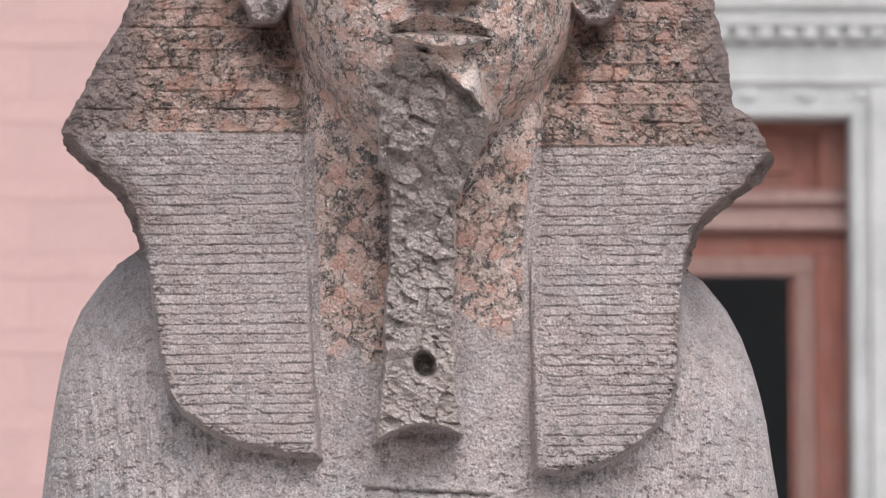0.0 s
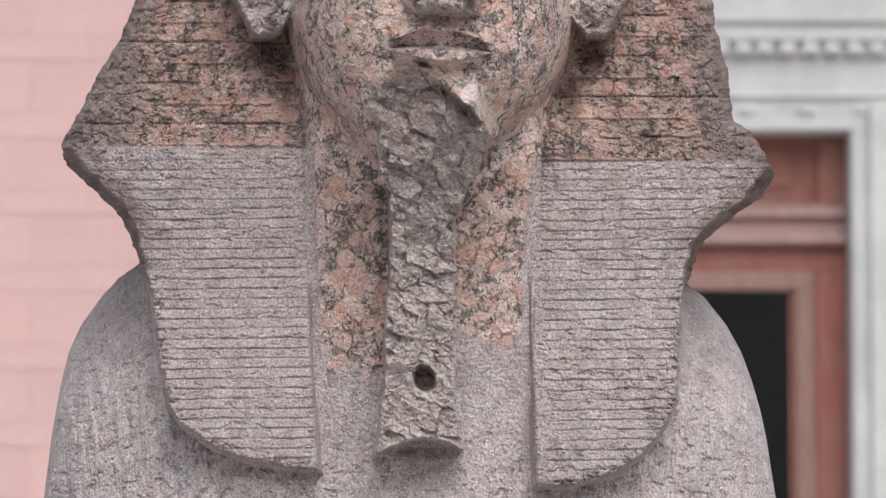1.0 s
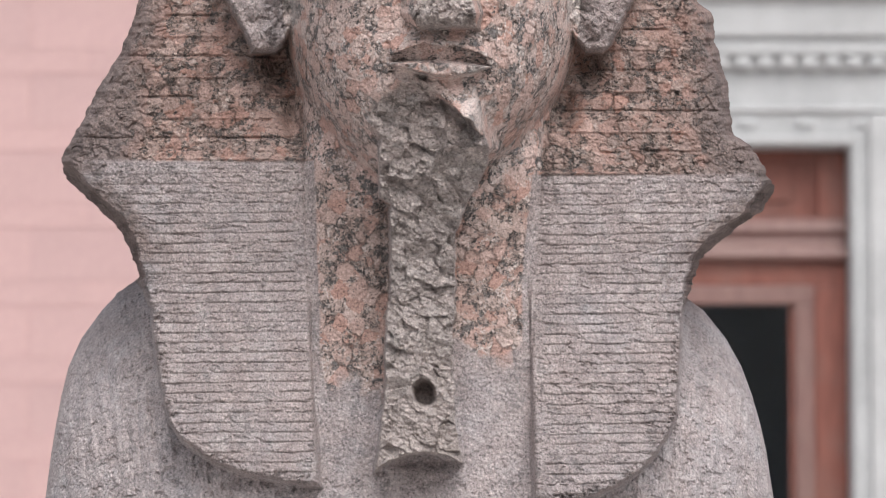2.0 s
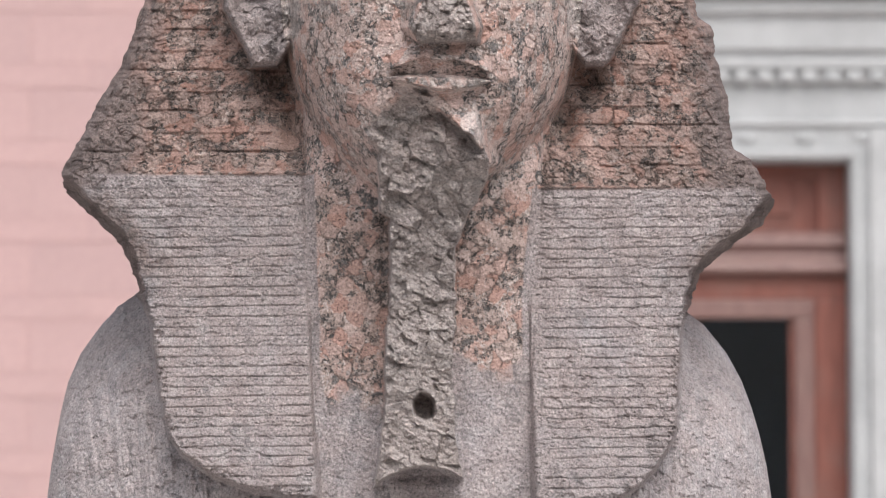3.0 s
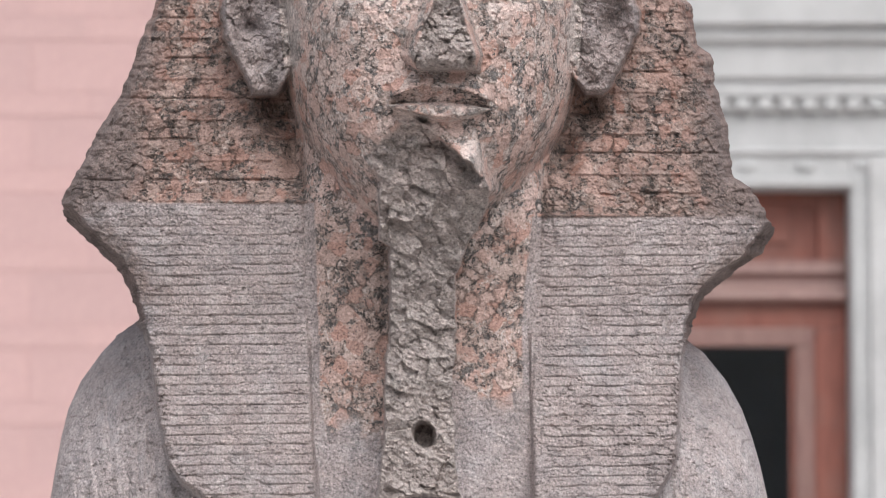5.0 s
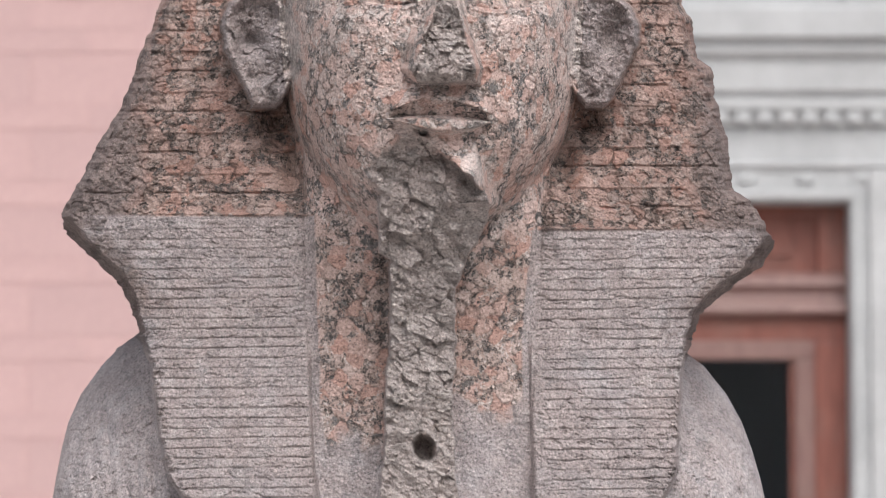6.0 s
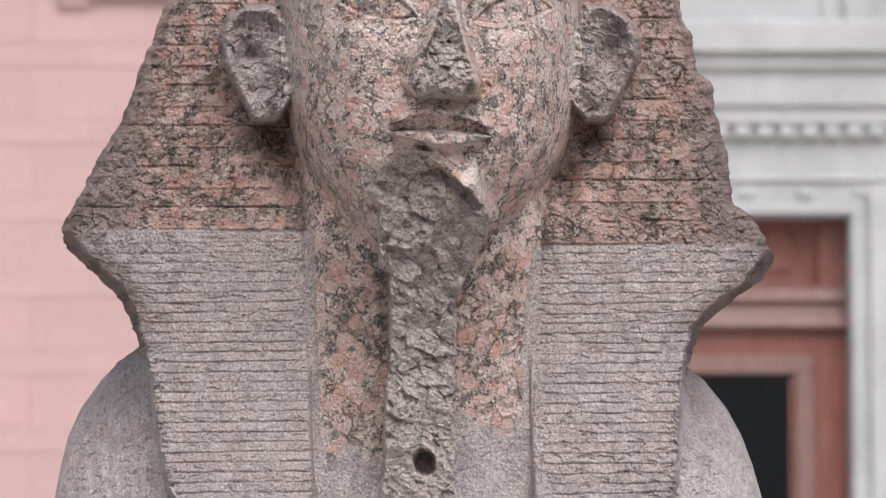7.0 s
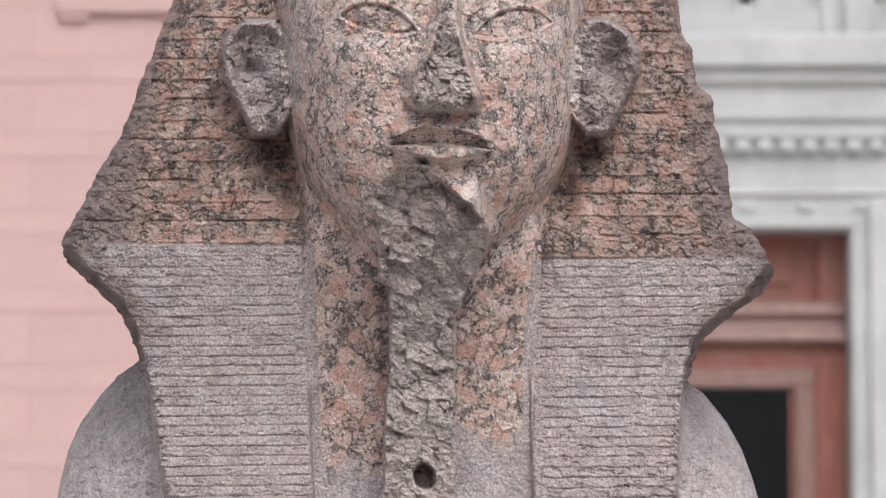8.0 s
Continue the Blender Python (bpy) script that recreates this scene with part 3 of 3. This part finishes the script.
def statue():
    rows = np.concatenate([np.linspace(-528, -222, 40), np.arange(-216, 900, 1.4), np.linspace(906, (EYE - PLINTH) / UNIT + V0, 70)])
    cols = 900
    lo, hi = left_outline(rows), right_outline(rows)
    ragged = 5.0 * fbm(rows, rows * 0 + 3.7, 26, 4, 0.65) * ease(-10, 6, 440 - rows)
    ragged_r = 5.5 * fbm(rows, rows * 0 + 9.2, 26, 4, 0.65) * ease(-10, 6, 478 - rows)
    lo, hi = lo + ragged, hi + ragged_r
    s = np.linspace(0, 1, cols)
    s = s + 0.045 * np.sin(2 * np.pi * s) / (2 * np.pi) * -1.0
    u = lo[:, None] + (hi - lo)[:, None] * s[None, :]
    v = np.repeat(rows[:, None], cols, 1)
    h, pinkness, patina_shade, broken, cool_lift, pale = carve(u, v, lo[:, None], hi[:, None])
    high = ease(-200, -520, v)
    h = h * (1 - high) + high * (-0.25)
    # points slide along the camera's lines of sight, so the relief fits its view
    k = 1 - VIEW_TAPER * h
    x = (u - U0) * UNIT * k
    # steep broken rims are rough across their depth as well
    steep = ease(0.8, 2.5, np.abs(np.gradient(h, axis=1) / np.gradient(u, axis=1)) / UNIT) * ease(80, 50, np.minimum(u - lo[:, None], hi[:, None] - u)) * (v > 200) * (v < 490)
    x = x + steep * (0.0036 * fbm(h / UNIT, v, 22, 3, 0.62, 5.0) + 0.0012 * facets(h / UNIT, v, 14, 1.3, 3))
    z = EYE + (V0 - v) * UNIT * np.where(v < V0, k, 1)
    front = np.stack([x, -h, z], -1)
    # rounded back of head and body
    bc = 22
    t = np.linspace(0, 1, bc + 2)[1:-1]
    depth = line(rows, (-528, 0.05), (-200, 0.35), (440, 0.42), (700, 0.75), (2020, 0.95))
    a, c = front[:, 0], front[:, -1]
    bulge = np.sin(np.pi * t) ** 0.5
    back = a[:, None, :] * (1 - t)[None, :, None] + c[:, None, :] * t[None, :, None]
    back[:, :, 1] += depth[:, None] * bulge[None, :]
    ring = np.concatenate([front, back[:, ::-1]], 1)
    nr, nc = ring.shape[:2]
    idx = np.arange(nr * nc).reshape(nr, nc)
    nxt = np.roll(idx, -1, 1)
    quads = np.stack([idx[:-1], idx[1:], nxt[1:], nxt[:-1]], -1).reshape(-1, 4)
    caps = [idx[0].tolist(), idx[-1][::-1].tolist()]
    me = bpy.data.meshes.new("sphinx_statue")
    me.vertices.add(nr * nc)
    me.vertices.foreach_set("co", ring.reshape(-1).astype(np.float32))
    loops = np.concatenate([quads.reshape(-1), np.array(caps[0] + caps[1])])
    starts = np.concatenate([np.arange(len(quads)) * 4, [len(quads) * 4, len(quads) * 4 + nc]])
    me.loops.add(len(loops))
    me.loops.foreach_set("vertex_index", loops.astype(np.int32))
    me.polygons.add(len(starts))
    me.polygons.foreach_set("loop_start", starts.astype(np.int32))
    me.polygons.foreach_set("use_smooth", np.ones(len(starts), bool))
    me.update(calc_edges=True)
    me.validate()
    for name, grid in (("pink", pinkness), ("patina_shade", patina_shade), ("broken", broken), ("cool_lift", cool_lift), ("pale", pale)):
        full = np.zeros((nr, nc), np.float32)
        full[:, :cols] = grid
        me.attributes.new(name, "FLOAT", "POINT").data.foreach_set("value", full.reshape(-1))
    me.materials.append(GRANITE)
    return tagged(new("sphinx_statue", me), "weathered red granite sphinx with ribbed headcloth and broken beard", "statue")


statue()

# ---- museum front ----
FRONT = 14.9          # the plane of the door surround
FAR = 0.003132        # metres of the front behind one pixel of the opening view


def fx(u):
    return (u - U0) * FAR


def fz(v):
    return EYE + (V0 - v) * FAR


def dx(u):
    return (u + 4 - U0) * FAR * 1.01


def dz(v):
    return EYE + (V0 - v) * FAR * 1.01


DOOR_L, DOOR_R, DOOR_T = fx(800), fx(1508), fz(207)
SIDE_L, SIDE_R = fx(600), fx(1760)

# rooms behind the door: dark hall
tagged(part("wall_hall", block(-4, 6, FRONT + 5.0, FRONT + 5.2, 0, 6), DARK), "dark back wall of the unlit hall", "wall", kind="structure")
tagged(part("wall_hall", block(-4.2, -4, FRONT + 0.6, FRONT + 5.2, 0, 6), DARK), "dark side wall of the unlit hall", "wall", kind="structure")
tagged(part("wall_hall", block(6, 6.2, FRONT + 0.6, FRONT + 5.2, 0, 6), DARK), "dark side wall of the unlit hall", "wall", kind="structure")
tagged(part("ceiling", block(-4.2, 6.2, FRONT + 0.6, FRONT + 5.2, 6, 6.2), DARK), "dark ceiling of the unlit hall", "ceiling", kind="structure")

door = new("door_1")
tagged(door, "tall red-brown wooden door with dusty mouldings and dark glass", "door", kind="structure")
DY = FRONT + 0.20
part("panel", block(DOOR_L + 0.17, dx(1447), DY + 0.045, DY + 0.085, dz(332), DOOR_T - 0.02), WOOD, door)
part("panel", block(DOOR_L + 0.42, dx(1400), DY + 0.025, DY + 0.05, dz(305), dz(232), 0.012), WOOD, door)
part("stile", block(dx(1446), DOOR_R, DY, DY + 0.08, dz(334), DOOR_T, 0.012), WOOD, door)
part("stile", block(DOOR_L, DOOR_L + 0.18, DY, DY + 0.08, dz(334), DOOR_T, 0.012), WOOD, door)
part("top_rail", block(DOOR_L + 0.18, dx(1446), DY + 0.004, DY + 0.08, DOOR_T - 0.06, DOOR_T, 0.008), WOOD, door)
zz = [dz(v) for v in (333, 340, 346, 358, 366, 372, 384, 390, 402, 408, 414)]
steps = (0.0, -0.02, -0.035, -0.045, -0.015, -0.01, -0.02, -0.06, -0.075, -0.07, 0.0)
prof = [(DY + 0.08, zz[0])] + [(DY + d, z) for d, z in zip(steps, zz)] + [(DY + 0.08, zz[-1])]
part("transom", run(prof, DOOR_L, DOOR_R), WOOD_GREY, door, "dusty moulded wooden transom")
part("head", block(DOOR_L, DOOR_R, DY, DY + 0.08, dz(455), dz(414), 0.01), WOOD, door)
part("stile", block(dx(1438), DOOR_R, DY, DY + 0.08, 0.02, dz(455), 0.012), WOOD, door)
part("stile", block(DOOR_L, dx(859), DY, DY + 0.08, 0.02, dz(455), 0.012), WOOD, door)
part("architrave", block(dx(859), dx(1438), DY - 0.015, DY + 0.08, dz(489), dz(455), 0.012), WOOD_GREY, door, "dusty inner wooden frame")
part("architrave", block(dx(1403), dx(1438), DY - 0.015, DY + 0.08, 0.02, dz(489), 0.012), WOOD_GREY, door)
part("architrave", block(dx(859), dx(894), DY - 0.015, DY + 0.08, 0.02, dz(489), 0.012), WOOD_GREY, door)
part("bead", block(dx(1394), dx(1403), DY + 0.02, DY + 0.08, 0.02, dz(489), 0.006), WOOD, door)
part("bead", block(dx(894), dx(903), DY + 0.02, DY + 0.08, 0.02, dz(489), 0.006), WOOD, door)
part("bottom_rail", block(dx(903), dx(1394), DY + 0.01, DY + 0.07, 0.02, 0.55, 0.01), WOOD, door)
pane = part("pane", block(dx(903), dx(1394), DY + 0.045, DY + 0.053, 0.55, dz(489)), GLASS, door, "dark glass pane")
pane.visible_shadow = False

# white marble surround
portal = new("portal")
tagged(portal, "white marble door surround with dentils and stepped cornice", "door surround", kind="structure")
for x0, x1, sg in ((DOOR_R, SIDE_R, 1), (SIDE_L, DOOR_L, -1)):
    part("jamb", block(x0, x1, FRONT, FRONT + 0.6, 0, fz(152), 0.008), MARBLE, portal)
    inner = DOOR_R if sg > 0 else DOOR_L
    a, b = sorted((inner + sg * 0.012, inner + sg * 0.060))
    part("fillet", block(a, b, FRONT - 0.022, FRONT + 0.002, 0, fz(186), 0.007), MARBLE, portal)
    a, b = sorted((inner + sg * 0.105, inner + sg * 0.60))
    part("pilaster", block(a, b, FRONT - 0.035, FRONT + 0.002, 0, fz(150), 0.012), MARBLE, portal)
part("lintel", block(DOOR_L, DOOR_R, FRONT + 0.003, FRONT + 0.6, DOOR_T, fz(152), 0.008), MARBLE, portal)
part("fillet", block(DOOR_L - 0.01, DOOR_R + 0.06, FRONT - 0.020, FRONT + 0.004, fz(203), fz(188), 0.007), MARBLE, portal)
for i in range(9):
    u = 905 + i * 105
    bm = bmesh.new()
    bmesh.ops.create_uvsphere(bm, u_segments=14, v_segments=8, radius=0.045)
    bmesh.ops.scale(bm, vec=(1.3, 0.25, 0.8), verts=bm.verts[:])
    bmesh.ops.translate(bm, vec=(fx(u), FRONT - 0.005, fz(165)), verts=bm.verts[:])
    for f in bm.faces:
        f.smooth = True
    part("boss", bm, MARBLE, portal)
cor = [(135, 0.0), (137, -0.020), (143, -0.026), (147, -0.004), (152, 0.0)]
part("astragal", run([(FRONT + 0.3, fz(135))] + [(FRONT + d, fz(v)) for v, d in cor] + [(FRONT + 0.3, fz(152))], SIDE_L, SIDE_R), MARBLE, portal)
part("frieze", block(SIDE_L, SIDE_R, FRONT, FRONT + 0.6, fz(135), fz(72), 0.004), MARBLE, portal)
cor = [(-137, -0.17), (-132, -0.19), (-82, -0.19), (-79, -0.18), (-75, -0.140), (-68, -0.135), (-65, -0.150), (-53, -0.140), (-48, -0.105), (-41, -0.095), (-38, -0.10),
       (10, -0.095), (14, -0.085), (17, -0.062), (23, -0.060), (25, -0.078), (44, -0.075), (46, -0.045), (72, -0.02)]
part("cornice", run([(FRONT + 0.6, fz(-137))] + [(FRONT + d, fz(v)) for v, d in cor] + [(FRONT + 0.6, fz(72))], SIDE_L - 0.1, SIDE_R + 0.1), MARBLE, portal,
     "weathered white marble stepped cornice")
dentil = block(-0.042, 0.042, -0.022, 0.05, -0.034, 0.034, 0.018)
first = part("dentil", dentil, MARBLE, portal)
first.location = (fx(600), FRONT - 0.05, fz(57))
for i in range(1, 29):
    d = new("dentil", first.data)
    d.parent = portal
    d.location = (fx(600 + i * 39.8), FRONT - 0.05, fz(57))
# attic above the cornice: carved slab with open gaps
for u0, u1 in ((600, 1455), (1556, 1760)):
    part("attic", block(fx(u0), fx(u1), FRONT - 0.075, FRONT + 0.6, fz(-192), fz(-133), 0.01), MARBLE, portal)
for i, (u0, u1) in enumerate(((600, 700), (740, 840), (880, 980), (1020, 1130), (1160, 1200), (1204, 1303), (1345, 1440), (1575, 1680), (1700, 1760))):
    part("relief", block(fx(u0), fx(u1), FRONT - 0.055 - 0.012 * (i % 2), FRONT + 0.5, fz(-330), fz(-188), 0.03), MARBLE, portal)
part("post", block(fx(1459), fx(1501), FRONT - 0.065, FRONT + 0.5, fz(-330), fz(-134), 0.02), MARBLE, portal)
part("post", block(fx(1501), fx(1552), FRONT - 0.090, FRONT + 0.5, fz(-330), fz(-134), 0.02), MARBLE, portal)
part("attic", block(SIDE_L, SIDE_R, FRONT + 0.5, FRONT + 0.6, fz(-330), fz(-190)), MARBLE, portal)

# pink ashlar
wall = new("wall_facade")
tagged(wall, "pink painted ashlar wall with alternating courses", "wall", kind="structure")
WY = FRONT + 0.05
part("backing", block(-16, SIDE_L, WY + 0.005, FRONT + 0.6, 0, 9), PINK_JOINT, wall)
part("backing", block(SIDE_R, 16, WY + 0.005, FRONT + 0.6, 0, 9), PINK_JOINT, wall)
part("backing", block(SIDE_L, SIDE_R, WY + 0.005, FRONT + 0.6, fz(-330), 9), PINK_JOINT, wall)
part("window_sill", block(fx(92), fx(640), WY - 0.05, WY, fz(-184), fz(-215), 0.012), PINK, wall)
part("corbel", block(fx(96), fx(150), WY - 0.035, WY, fz(-170), fz(-184), 0.012), PINK, wall)


def ashlar(w, hgt):
    bm = block(-w / 2, w / 2, -0.0012, 0.006, -hgt / 2, hgt / 2, 0.0012)
    me = bpy.data.meshes.new("ashlar")
    bm.to_mesh(me)
    bm.free()
    me.materials.append(PINK)
    return me


W = 200 * FAR
thick, thin = ashlar(W - 0.004, 93 * FAR - 0.004), ashlar(W - 0.004, 45 * FAR - 0.004)
for c in range(-3, 9):
    for mesh, mid, start in ((thick, -108 + 138 * c + 46 + 93 * 0.5 - 0, -152), (thin, -108 + 138 * c + 23, -250)):
        for i in range(4):
            b = new("ashlar", mesh)
            b.parent = wall
            b.location = (fx(start + 200 * i) - 0.5 * W + W + random.uniform(-0.003, 0.003), WY + random.uniform(-0.0008, 0.0008), fz(mid))
